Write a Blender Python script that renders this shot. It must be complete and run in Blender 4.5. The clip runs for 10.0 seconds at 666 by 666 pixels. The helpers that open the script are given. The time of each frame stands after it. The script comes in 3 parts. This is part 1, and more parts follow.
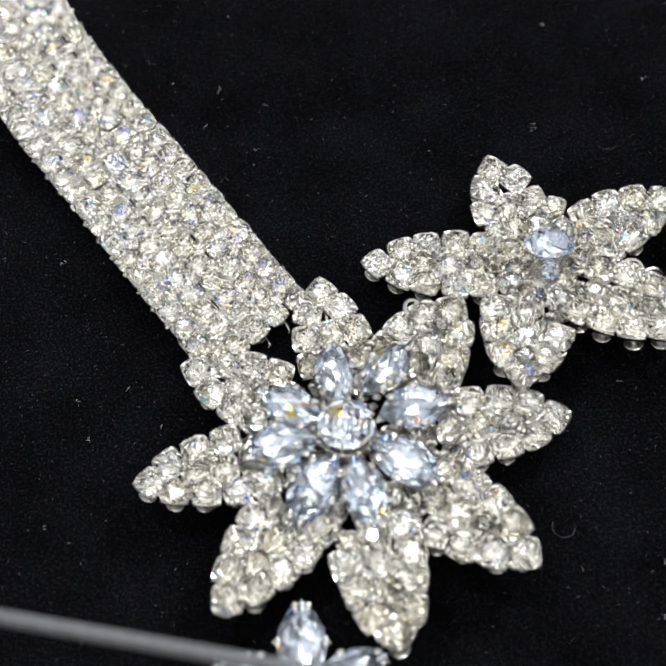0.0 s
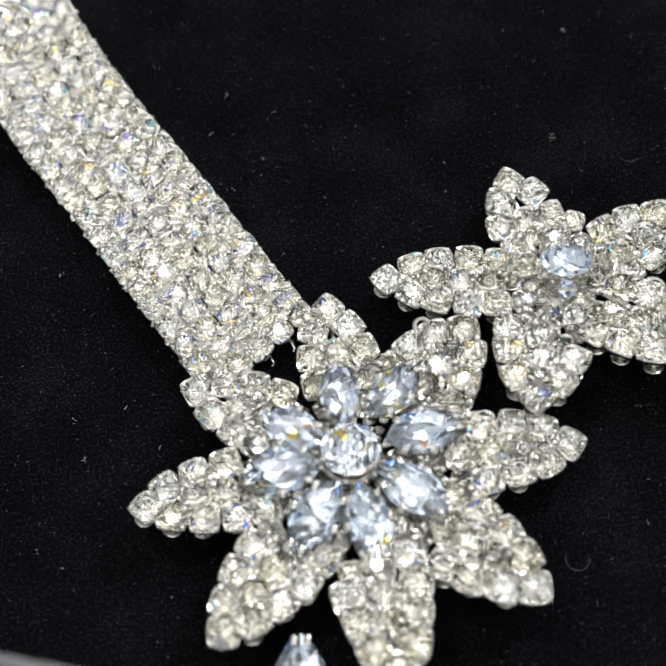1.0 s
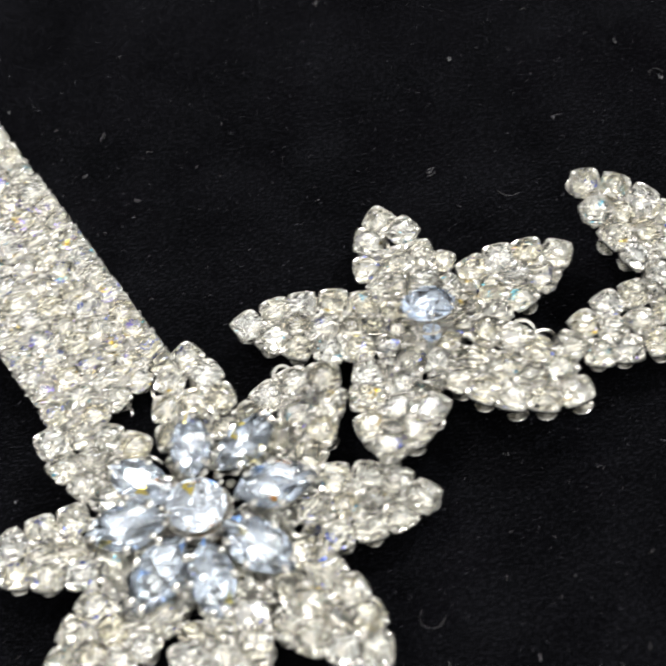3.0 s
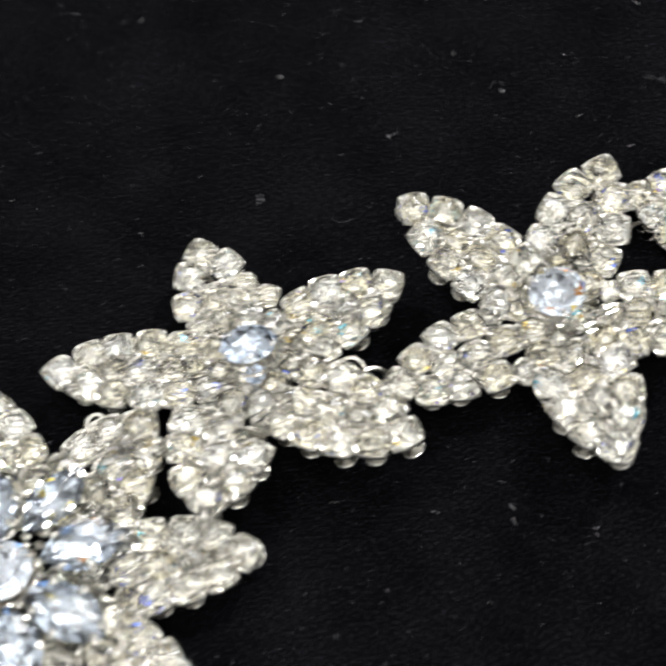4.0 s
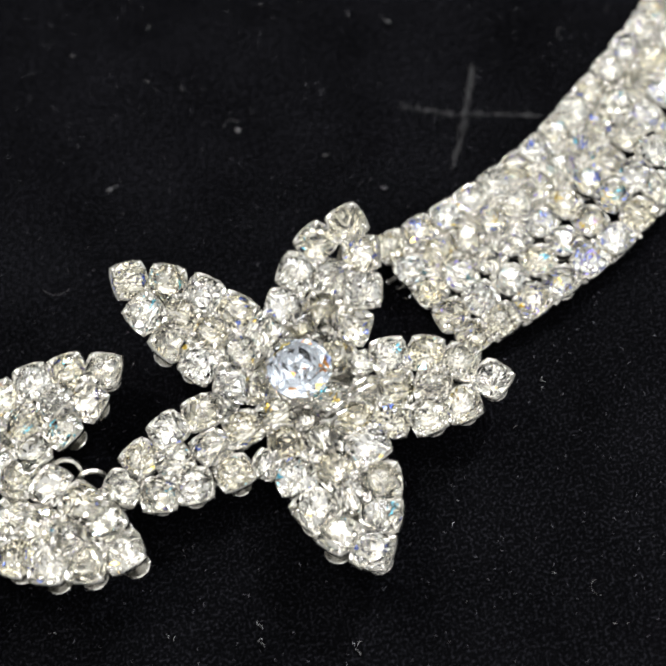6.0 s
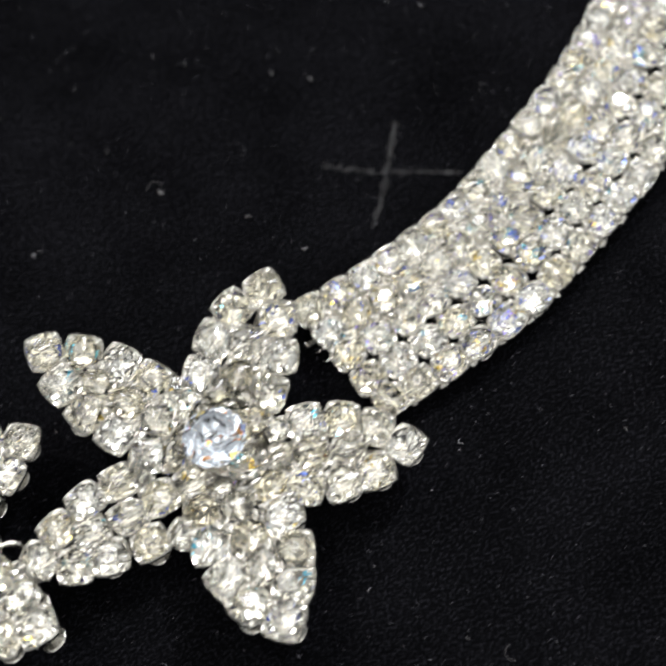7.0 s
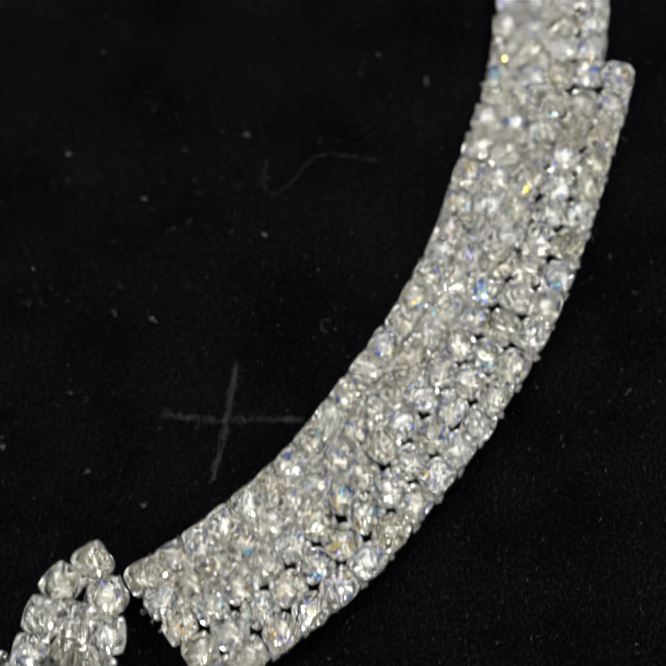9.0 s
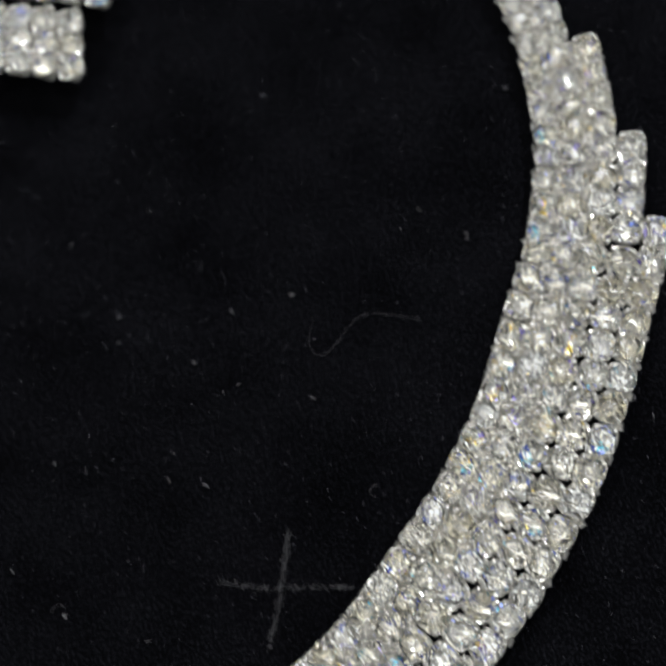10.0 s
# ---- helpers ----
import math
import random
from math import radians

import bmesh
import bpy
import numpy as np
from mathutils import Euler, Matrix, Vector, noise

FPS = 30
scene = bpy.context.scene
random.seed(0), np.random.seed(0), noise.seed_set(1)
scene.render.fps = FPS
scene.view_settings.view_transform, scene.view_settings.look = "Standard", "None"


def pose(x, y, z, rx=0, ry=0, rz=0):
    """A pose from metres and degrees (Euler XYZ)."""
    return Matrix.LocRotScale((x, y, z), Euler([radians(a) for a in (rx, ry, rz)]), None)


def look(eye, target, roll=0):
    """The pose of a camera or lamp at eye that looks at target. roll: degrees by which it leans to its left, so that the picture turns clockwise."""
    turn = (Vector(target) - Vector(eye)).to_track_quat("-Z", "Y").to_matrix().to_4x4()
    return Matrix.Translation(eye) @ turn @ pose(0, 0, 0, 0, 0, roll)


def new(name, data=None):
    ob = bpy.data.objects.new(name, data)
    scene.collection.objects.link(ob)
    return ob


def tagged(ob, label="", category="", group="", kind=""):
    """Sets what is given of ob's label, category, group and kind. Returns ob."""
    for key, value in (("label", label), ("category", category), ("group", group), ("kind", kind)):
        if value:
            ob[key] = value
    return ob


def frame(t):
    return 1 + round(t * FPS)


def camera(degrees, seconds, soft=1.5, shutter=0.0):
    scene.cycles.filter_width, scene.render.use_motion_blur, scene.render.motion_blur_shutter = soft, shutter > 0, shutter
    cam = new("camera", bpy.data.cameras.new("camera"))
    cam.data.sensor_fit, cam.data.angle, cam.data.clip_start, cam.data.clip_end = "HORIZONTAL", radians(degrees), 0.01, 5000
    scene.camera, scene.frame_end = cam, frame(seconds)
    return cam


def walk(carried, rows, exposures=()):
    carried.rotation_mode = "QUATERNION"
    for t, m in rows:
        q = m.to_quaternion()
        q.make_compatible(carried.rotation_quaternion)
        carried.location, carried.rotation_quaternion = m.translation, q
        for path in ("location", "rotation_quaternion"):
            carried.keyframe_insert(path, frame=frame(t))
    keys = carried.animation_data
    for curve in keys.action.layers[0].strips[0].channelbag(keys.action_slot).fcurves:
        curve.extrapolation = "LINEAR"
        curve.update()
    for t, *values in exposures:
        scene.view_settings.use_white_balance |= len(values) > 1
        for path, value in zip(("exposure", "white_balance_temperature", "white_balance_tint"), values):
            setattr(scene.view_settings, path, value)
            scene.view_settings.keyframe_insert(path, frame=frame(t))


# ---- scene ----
cam = camera(26.0, 10.0, soft=2.3, shutter=0.6)
cam.data.dof.use_dof = True
necklace = new("necklace")
necklace.location = (-0.065, -0.004, 0.002)
cam.data.dof.focus_object = necklace
cam.data.dof.aperture_fstop = 27.0
walk(cam, [
    (0, look((-0.04695, -0.07117, 0.13366), (-0.04828, -0.03271, 0.05230), -3.40)),
    (0.5, look((-0.04609, -0.06775, 0.12997), (-0.04848, -0.02944, 0.04856), -4.52)),
    (1, look((-0.04473, -0.06631, 0.12944), (-0.04793, -0.02831, 0.04792), -5.34)),
    (1.5, look((-0.04283, -0.06365, 0.13029), (-0.04671, -0.02698, 0.04820), -6.26)),
    (2, look((-0.04086, -0.06184, 0.13078), (-0.04454, -0.02549, 0.04853), -5.92)),
    (2.2, look((-0.03868, -0.06185, 0.13035), (-0.04289, -0.02506, 0.04832), -6.64)),
    (3.3, look((-0.01698, -0.05830, 0.12502), (-0.02702, -0.02054, 0.04394), -15.97)),
    (3.5, look((-0.01505, -0.05689, 0.12437), (-0.02436, -0.01947, 0.04305), -15.45)),
    (4, look((-0.00981, -0.05263, 0.11853), (-0.01697, -0.01521, 0.03699), -13.61)),
    (4.5, look((-0.00081, -0.04828, 0.11152), (-0.00724, -0.01098, 0.02986), -14.25)),
    (5, look((0.00146, -0.04509, 0.10628), (-0.00042, -0.00785, 0.02437), -9.03)),
    (5.2, look((0.00186, -0.04362, 0.10525), (0.00073, -0.00678, 0.02314), -8.38)),
    (6.3, look((0.00241, -0.03736, 0.10456), (0.00301, -0.00188, 0.02186), -6.53)),
    (6.5, look((0.00445, -0.03650, 0.10558), (0.00463, -0.00131, 0.02275), -7.43)),
    (7, look((0.01108, -0.03465, 0.10685), (0.00999, 0.00084, 0.02416), -9.87)),
    (7.5, look((0.01812, -0.03085, 0.10816), (0.01551, 0.00420, 0.02530), -12.61)),
    (8, look((0.02294, -0.02695, 0.10876), (0.02045, 0.00840, 0.02603), -12.67)),
    (8.5, look((0.02825, -0.02053, 0.11050), (0.02489, 0.01327, 0.02715), -14.67)),
    (9, look((0.03225, -0.01433, 0.11272), (0.02756, 0.01928, 0.02937), -17.54)),
    (9.5, look((0.03485, -0.00728, 0.11626), (0.02856, 0.02572, 0.03277), -20.90)),
    (10, look((0.03650, 0.00106, 0.12116), (0.02797, 0.03279, 0.03737), -25.92)),
], exposures=[(0, 0.03, 6230, 10), (2, 0.08, 6330, 10), (3.5, 0.14, 6450, 10), (5, 0.15, 6430, 10), (6.5, 0.09, 6370, 10), (7.5, -0.08, 6420, 10), (8, -0.22, 6420, 10), (9, -0.60, 6250, 10), (10, -0.68, 6120, 10)])
# ---- world and lamps ----
world = bpy.data.worlds.new("shop")
scene.world = world
world.use_nodes = True
wt = world.node_tree
wt.nodes.clear()
w_out = wt.nodes.new("ShaderNodeOutputWorld")
w_bg = wt.nodes.new("ShaderNodeBackground")
w_tc = wt.nodes.new("ShaderNodeTexCoord")
w_sep = wt.nodes.new("ShaderNodeSeparateXYZ")
w_ramp = wt.nodes.new("ShaderNodeValToRGB")
w_ramp.color_ramp.elements[0].position = 0.0
w_ramp.color_ramp.elements[0].color = (0.25, 0.25, 0.25, 1)
w_ramp.color_ramp.elements[1].position = 1.0
w_ramp.color_ramp.elements[1].color = (0.82, 0.82, 0.815, 1)
wt.links.new(w_tc.outputs["Generated"], w_sep.inputs[0])
wt.links.new(w_sep.outputs["Z"], w_ramp.inputs[0])
wt.links.new(w_ramp.outputs[0], w_bg.inputs[0])
wt.links.new(w_bg.outputs[0], w_out.inputs[0])
w_bg.inputs[1].default_value = 1.0


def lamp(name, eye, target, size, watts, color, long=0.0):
    """A round area lamp, or a strip-shaped one of that length."""
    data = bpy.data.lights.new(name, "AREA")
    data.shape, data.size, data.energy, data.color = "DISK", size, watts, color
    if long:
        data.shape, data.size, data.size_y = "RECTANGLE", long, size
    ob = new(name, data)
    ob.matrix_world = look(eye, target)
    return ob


# Unseen spots, placed from the cast shadows and the near glints.
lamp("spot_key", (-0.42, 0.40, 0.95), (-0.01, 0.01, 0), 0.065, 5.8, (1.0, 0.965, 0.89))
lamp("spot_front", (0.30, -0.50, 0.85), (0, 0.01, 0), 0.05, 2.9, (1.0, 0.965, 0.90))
# Unseen lamp, added to brighten the far right of the necklace.
lamp("fill_side", (0.45, 0.55, 0.60), (0.04, 0.06, 0), 0.045, 7.4, (0.95, 0.97, 1.0))
# Unseen strips, added so the facets have something bright to reflect.
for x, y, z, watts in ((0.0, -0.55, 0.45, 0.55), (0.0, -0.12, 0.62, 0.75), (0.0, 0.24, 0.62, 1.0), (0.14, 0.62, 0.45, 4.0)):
    lamp("fill_strip", (x, y, z), (0.0, 0.01, 0), 0.12, watts, (1.0, 0.985, 0.95), 0.9)


# ---- materials ----
def nodes_of(name):
    m = bpy.data.materials.new(name)
    m.use_nodes = True
    nt = m.node_tree
    nt.nodes.clear()
    o = nt.nodes.new("ShaderNodeOutputMaterial")
    return m, nt, o


def metal(name, color, rough, vary=0.08, dents=0.0, other=None):
    """Metal with a rough grain, faint dents, and if given a second colour that some pieces lean to."""
    m, nt, o = nodes_of(name)
    b = nt.nodes.new("ShaderNodeBsdfPrincipled")
    b.inputs["Base Color"].default_value = (*color, 1)
    b.inputs["Metallic"].default_value = 1.0
    n = nt.nodes.new("ShaderNodeTexNoise")
    n.inputs["Scale"].default_value = 2500
    tc = nt.nodes.new("ShaderNodeTexCoord")
    nt.links.new(tc.outputs["Object"], n.inputs["Vector"])
    r = nt.nodes.new("ShaderNodeMapRange")
    r.inputs["To Min"].default_value = max(rough - vary, 0.02)
    r.inputs["To Max"].default_value = rough + vary
    nt.links.new(n.outputs[0], r.inputs[0])
    nt.links.new(r.outputs[0], b.inputs["Roughness"])
    if other:
        info = nt.nodes.new("ShaderNodeObjectInfo")
        blend = nt.nodes.new("ShaderNodeMix")
        blend.data_type = "RGBA"
        blend.inputs[6].default_value, blend.inputs[7].default_value = (*color, 1), (*other, 1)
        nt.links.new(info.outputs["Random"], blend.inputs[0])
        nt.links.new(blend.outputs[2], b.inputs["Base Color"])
    if dents:
        v = nt.nodes.new("ShaderNodeTexVoronoi")
        v.inputs["Scale"].default_value = 3200
        nt.links.new(tc.outputs["Object"], v.inputs["Vector"])
        bump = nt.nodes.new("ShaderNodeBump")
        bump.inputs["Strength"].default_value = dents
        bump.inputs["Distance"].default_value = 0.00006
        nt.links.new(v.outputs["Distance"], bump.inputs["Height"])
        nt.links.new(bump.outputs[0], b.inputs["Normal"])
    nt.links.new(b.outputs[0], o.inputs[0])
    return m


def clear_glass(name, ior, tint):
    m, nt, o = nodes_of(name)
    g = nt.nodes.new("ShaderNodeBsdfGlass")
    g.inputs["Color"].default_value = (*tint, 1)
    g.inputs["Roughness"].default_value = 0.0
    g.inputs["IOR"].default_value = ior
    nt.links.new(g.outputs[0], o.inputs[0])
    return m


SILVER = metal("silver", (0.67, 0.652, 0.600), 0.24, 0.08)
FOIL = metal("foil_backing", (0.91, 0.92, 0.92), 0.05, 0.03, 0.0, (0.86, 0.84, 0.76))
FOIL_BLUE = metal("pale_blue_foil", (0.87, 0.895, 0.925), 0.15, 0.05, 0.12)
PEARL = metal("pearl_foil", (0.84, 0.88, 0.93), 0.10, 0.04, 0.10)
FOIL_WHITE = metal("white_foil", (0.90, 0.91, 0.925), 0.09, 0.03)
GLASS = clear_glass("rhinestone_glass", 1.60, (1.0, 0.99, 0.962))
GLASS_BLUE = clear_glass("pale_crystal", 1.60, (0.945, 0.97, 0.995))
# Facet colours that stand in for the coloured glints of dispersed light.
GLINT_TINTS = [
    metal("blue_glint_tint", (0.26, 0.37, 0.95), 0.04, 0.01),
    metal("yellow_glint_tint", (0.95, 0.74, 0.16), 0.04, 0.01),
    metal("cyan_glint_tint", (0.22, 0.74, 0.95), 0.04, 0.01),
    metal("violet_glint_tint", (0.45, 0.38, 0.95), 0.04, 0.01),
]
# The same painted glints for the large crystals, in warmer and paler colours.
FIRE_TINTS = [GLINT_TINTS[1], metal("orange_glint_tint", (0.95, 0.45, 0.10), 0.05, 0.01), metal("lilac_glint_tint", (0.60, 0.64, 0.95), 0.05, 0.01), metal("pale_blue_glint_tint", (0.35, 0.55, 0.95), 0.05, 0.01)]


def velvet_material():
    m, nt, o = nodes_of("black_velvet")
    b = nt.nodes.new("ShaderNodeBsdfPrincipled")
    tc = nt.nodes.new("ShaderNodeTexCoord")
    fine = nt.nodes.new("ShaderNodeTexNoise")
    fine.inputs["Scale"].default_value = 4200
    fine.inputs["Detail"].default_value = 3
    broad = nt.nodes.new("ShaderNodeTexNoise")
    broad.inputs["Scale"].default_value = 110
    broad.inputs["Detail"].default_value = 5
    for n in (fine, broad):
        nt.links.new(tc.outputs["Object"], n.inputs["Vector"])
    ramp = nt.nodes.new("ShaderNodeValToRGB")
    ramp.color_ramp.elements[0].position = 0.50
    ramp.color_ramp.elements[0].color = (0.0013, 0.0013, 0.0016, 1)
    ramp.color_ramp.elements[1].position = 0.80
    ramp.color_ramp.elements[1].color = (0.0120, 0.0120, 0.0150, 1)
    nt.links.new(fine.outputs[0], ramp.inputs[0])
    mix = nt.nodes.new("ShaderNodeMix")
    mix.data_type, mix.blend_type = "RGBA", "MULTIPLY"
    mix.inputs[0].default_value = 0.7
    r2 = nt.nodes.new("ShaderNodeMapRange")
    r2.inputs["From Min"].default_value, r2.inputs["From Max"].default_value = 0.3, 0.7
    r2.inputs["To Min"].default_value, r2.inputs["To Max"].default_value = 0.35, 1.3
    nt.links.new(broad.outputs[0], r2.inputs[0])
    nt.links.new(ramp.outputs[0], mix.inputs[6])
    nt.links.new(r2.outputs[0], mix.inputs[7])
    nt.links.new(mix.outputs[2], b.inputs["Base Color"])
    b.inputs["Roughness"].default_value = 0.95
    b.inputs["Specular IOR Level"].default_value = 0.0
    b.inputs["Sheen Weight"].default_value = 0.006
    b.inputs["Sheen Roughness"].default_value = 0.5
    bump = nt.nodes.new("ShaderNodeBump")
    bump.inputs["Strength"].default_value = 0.4
    bump.inputs["Distance"].default_value = 0.0001
    nt.links.new(fine.outputs[0], bump.inputs["Height"])
    nt.links.new(bump.outputs[0], b.inputs["Normal"])
    nt.links.new(b.outputs[0], o.inputs[0])
    return m


VELVET = velvet_material()


def plain(name, color, rough):
    m, nt, o = nodes_of(name)
    b = nt.nodes.new("ShaderNodeBsdfPrincipled")
    n = nt.nodes.new("ShaderNodeTexNoise")
    n.inputs["Scale"].default_value = 900
    tc = nt.nodes.new("ShaderNodeTexCoord")
    nt.links.new(tc.outputs["Object"], n.inputs["Vector"])
    r = nt.nodes.new("ShaderNodeValToRGB")
    r.color_ramp.elements[0].color = (*[c * 0.6 for c in color], 1)
    r.color_ramp.elements[1].color = (*[min(c * 1.3, 1) for c in color], 1)
    nt.links.new(n.outputs[0], r.inputs[0])
    nt.links.new(r.outputs[0], b.inputs["Base Color"])
    b.inputs["Roughness"].default_value = rough
    nt.links.new(b.outputs[0], o.inputs[0])
    return m


GREY_PAINT = plain("grey_paint", (0.070, 0.070, 0.073), 0.6)
LINT = plain("lint", (0.22, 0.22, 0.225), 0.9)
THREAD = plain("thread", (0.07, 0.07, 0.073), 0.9)
NAP = plain("velvet_nap", (0.055, 0.055, 0.064), 0.95)
CHALK = plain("pressed_pile", (0.040, 0.040, 0.042), 0.95)

# ---- building helpers; plan lengths are in centimetres ----
CM = 0.01
rng = random.Random(7)


def mesh_of(name, bm, mats):
    me = bpy.data.meshes.new(name)
    bm.normal_update()
    bm.to_mesh(me)
    bm.free()
    for m in mats:
        me.materials.append(m)
    return me


def piece(name, me, parent, m, label=""):
    ob = new(name, me)
    ob.parent = parent
    if parent == necklace:
        ob.matrix_parent_inverse = Matrix.Translation(-necklace.location)
    ob.matrix_basis = m
    return tagged(ob, label)


def part(name, bm, material, parent, label="", m=None):
    return piece(name, mesh_of(name, bm, [material]), parent, m or Matrix.Identity(4), label)


def tube(bm, pts, r, sides=6, closed=False):
    """A round wire along points."""
    pts = [Vector(p) for p in pts]
    n = len(pts)
    rings = []
    for i, p in enumerate(pts):
        a = pts[(i - 1) % n] if (closed or i) else p
        b = pts[(i + 1) % n] if (closed or i < n - 1) else p
        d = (b - a).normalized()
        side = d.cross(Vector((0, 0, 1)))
        if side.length < 1e-3:
            side = d.cross(Vector((1, 0, 0)))
        side.normalize()
        up = side.cross(d)
        rings.append([bm.verts.new(p + r * (math.cos(2 * math.pi * k / sides) * side + math.sin(2 * math.pi * k / sides) * up)) for k in range(sides)])
    for i in range(n if closed else n - 1):
        for k in range(sides):
            bm.faces.new((rings[i][k], rings[(i + 1) % n][k], rings[(i + 1) % n][(k + 1) % sides], rings[i][(k + 1) % sides]))
    if not closed:
        bm.faces.new(rings[0][::-1])
        bm.faces.new(rings[-1])


def blob(bm, at, rx, ry, rz):
    """A small rounded bead of metal."""
    bmesh.ops.create_icosphere(bm, subdivisions=1, radius=1.0, matrix=Matrix.Translation(at) @ Matrix.Diagonal((rx, ry, rz, 1)))


def brilliant(r, crown, pavilion, table, shape=None, n=8, glints=0, uneven=0.0):
    """A cut stone: table, star and kite facets in glass (slot 0), pavilion backed with foil (slot 1). shape(a) gives the outline's radius."""
    f = shape or (lambda a: (math.cos(a), math.sin(a)))
    bm = bmesh.new()

    def ring(count, turn, s, z):
        out = []
        for k in range(count):
            x, y = f(2 * math.pi * (k + turn) / count)
            out.append(bm.verts.new((x * r * s, y * r * s, z * r)))
        return out

    top = ring(n, 0.0, table, crown)
    mid = ring(n, 0.5, (1 + table) / 2 + 0.04, crown * 0.55)
    gird = ring(2 * n, 0.0, 1.0, 0.0)
    low = ring(2 * n, 0.0, 1.0, -0.06)
    pav = ring(2 * n, 0.5, 0.70, -pavilion * 0.42)
    deep = ring(n, 0.25, 0.36, -pavilion * 0.72)
    cul = bm.verts.new((0, 0, -pavilion * r))
    if uneven:
        for v in (*(() if shape else mid), *pav, *deep, cul):
            v.co += (0.35 if v in mid else 1.0) * Vector((rng.uniform(-1, 1), rng.uniform(-1, 1), rng.uniform(-1, 1))) * uneven * r
    bm.faces.new(top)
    for k in range(n):
        j = (k + 1) % n
        bm.faces.new((top[k], mid[k], top[j]))
        bm.faces.new((top[k], mid[k - 1], gird[2 * k]))
        bm.faces.new((top[k], gird[2 * k], mid[k]))
        bm.faces.new((mid[k], gird[2 * k], gird[2 * k + 1]))
        bm.faces.new((mid[k], gird[2 * k + 1], gird[(2 * k + 2) % (2 * n)]))
    back = []
    for k in range(2 * n):
        j = (k + 1) % (2 * n)
        bm.faces.new((gird[k], low[k], low[j], gird[j]))
        back.append(bm.faces.new((low[k], pav[k], low[j])))
        back.append(bm.faces.new((low[j], pav[k], pav[j])))
    for k in range(n):
        j = (k + 1) % n
        back.append(bm.faces.new((pav[2 * k], deep[k], pav[2 * k + 1])))
        back.append(bm.faces.new((pav[2 * k + 1], deep[k], deep[j])))
        back.append(bm.faces.new((pav[2 * k + 1], deep[j], pav[(2 * k + 2) % (2 * n)])))
        back.append(bm.faces.new((deep[k], cul, deep[j])))
    for fc in back:
        fc.material_index = 1
    # A few back facets take a glint colour, in place of dispersion.
    for fc in rng.sample(back, glints):
        fc.material_index = rng.choice((2, 2, 3, 4, 5))
    bmesh.ops.recalc_face_normals(bm, faces=bm.faces)
    return bm


def cup(r, deep, square):
    """A stamped square cup on a stem with a flat foot, and four claws bent over the stone from its corners."""
    bm = bmesh.new()
    n = 16
    prof = [(0.30, -deep), (0.62, -deep), (0.66, -deep + 0.04), (0.62, -deep + 0.08), (0.17, -deep + 0.12), (0.15, min(-0.86, -deep + 0.26)), (0.48, -0.80), (0.82, -0.55), (1.00, -0.2), (1.04, 0.02), (0.99, 0.10)]

    def out(a, s, cornered):
        c, d = math.cos(a), math.sin(a)
        k = (abs(c) ** square + abs(d) ** square) ** (-1 / square) if cornered else 1.0
        return r * s * c * k, r * s * d * k

    rings = []
    for s, z in prof:
        rings.append([bm.verts.new((*out(2 * math.pi * k / n, s, z > -0.6), r * z)) for k in range(n)])
    rings.append([bm.verts.new((*out(2 * math.pi * k / n, 0.95, False), r * 0.0)) for k in range(n)])
    for a, b in zip(rings, rings[1:]):
        for k in range(n):
            bm.faces.new((a[k], a[(k + 1) % n], b[(k + 1) % n], b[k]))
    bm.faces.new(rings[0][::-1])
    plain_faces = set(bm.faces)
    for k in range(4):
        a = math.pi * (k + 0.5) / 2
        c, s = math.cos(a), math.sin(a)
        pts = [(1.08 * r * c, 1.08 * r * s, -0.35 * r), (1.12 * r * c, 1.12 * r * s, 0.10 * r), (0.90 * r * c, 0.90 * r * s, 0.20 * r)]
        tube(bm, pts, 0.085 * r, 5)
        blob(bm, pts[-1], 0.125 * r, 0.125 * r, 0.10 * r)
    for fc in bm.faces:
        fc.smooth = fc not in plain_faces
    bmesh.ops.recalc_face_normals(bm, faces=bm.faces)
    return bm


STONE_R = 0.134 * CM
CUTS = ((0.50, 0.80, 0.36), (0.56, 0.88, 0.30), (0.46, 0.72, 0.40))
def stones(counts):
    return [mesh_of("rhinestone", brilliant(STONE_R, c, p, t, n=10, glints=k, uneven=0.12), [GLASS, FOIL, *GLINT_TINTS]) for k in counts for c, p, t in CUTS]


STONES = stones((0, 1, 2, 0, 1, 4))
FIERY_STONES = stones((3, 5, 3, 8, 2, 9))
CUP = mesh_of("setting", cup(STONE_R, 1.15, 4.2), [SILVER])
TALL_CUP = mesh_of("setting", cup(STONE_R, 1.56, 5.0), [SILVER])


def set_stone(parent, x, y, z, wobble=5.0, scale=1.0, turn=0.0, setting=None, long=0.0, spin=7.0, cut=STONES, tilt=(0.0, 0.0)):
    """One rhinestone with its cup, at centimetres in the parent's frame; long stretches the cup along its x; tilt leans it about the parent's x and y."""
    m = pose(x * CM, y * CM, z * CM, *tilt) @ pose(0, 0, 0, rng.uniform(-wobble, wobble), rng.uniform(-wobble, wobble), turn + rng.uniform(-spin, spin))
    piece("setting", setting or CUP, parent, m @ Matrix.Diagonal((long or scale, scale, scale, 1)))
    size = Matrix.Scale((scale + (long or scale)) / 2, 4)
    piece("rhinestone", rng.choice(cut), parent, m @ pose(0, 0, 0, rng.uniform(-3, 3), rng.uniform(-3, 3), rng.uniform(0, 360)) @ size)


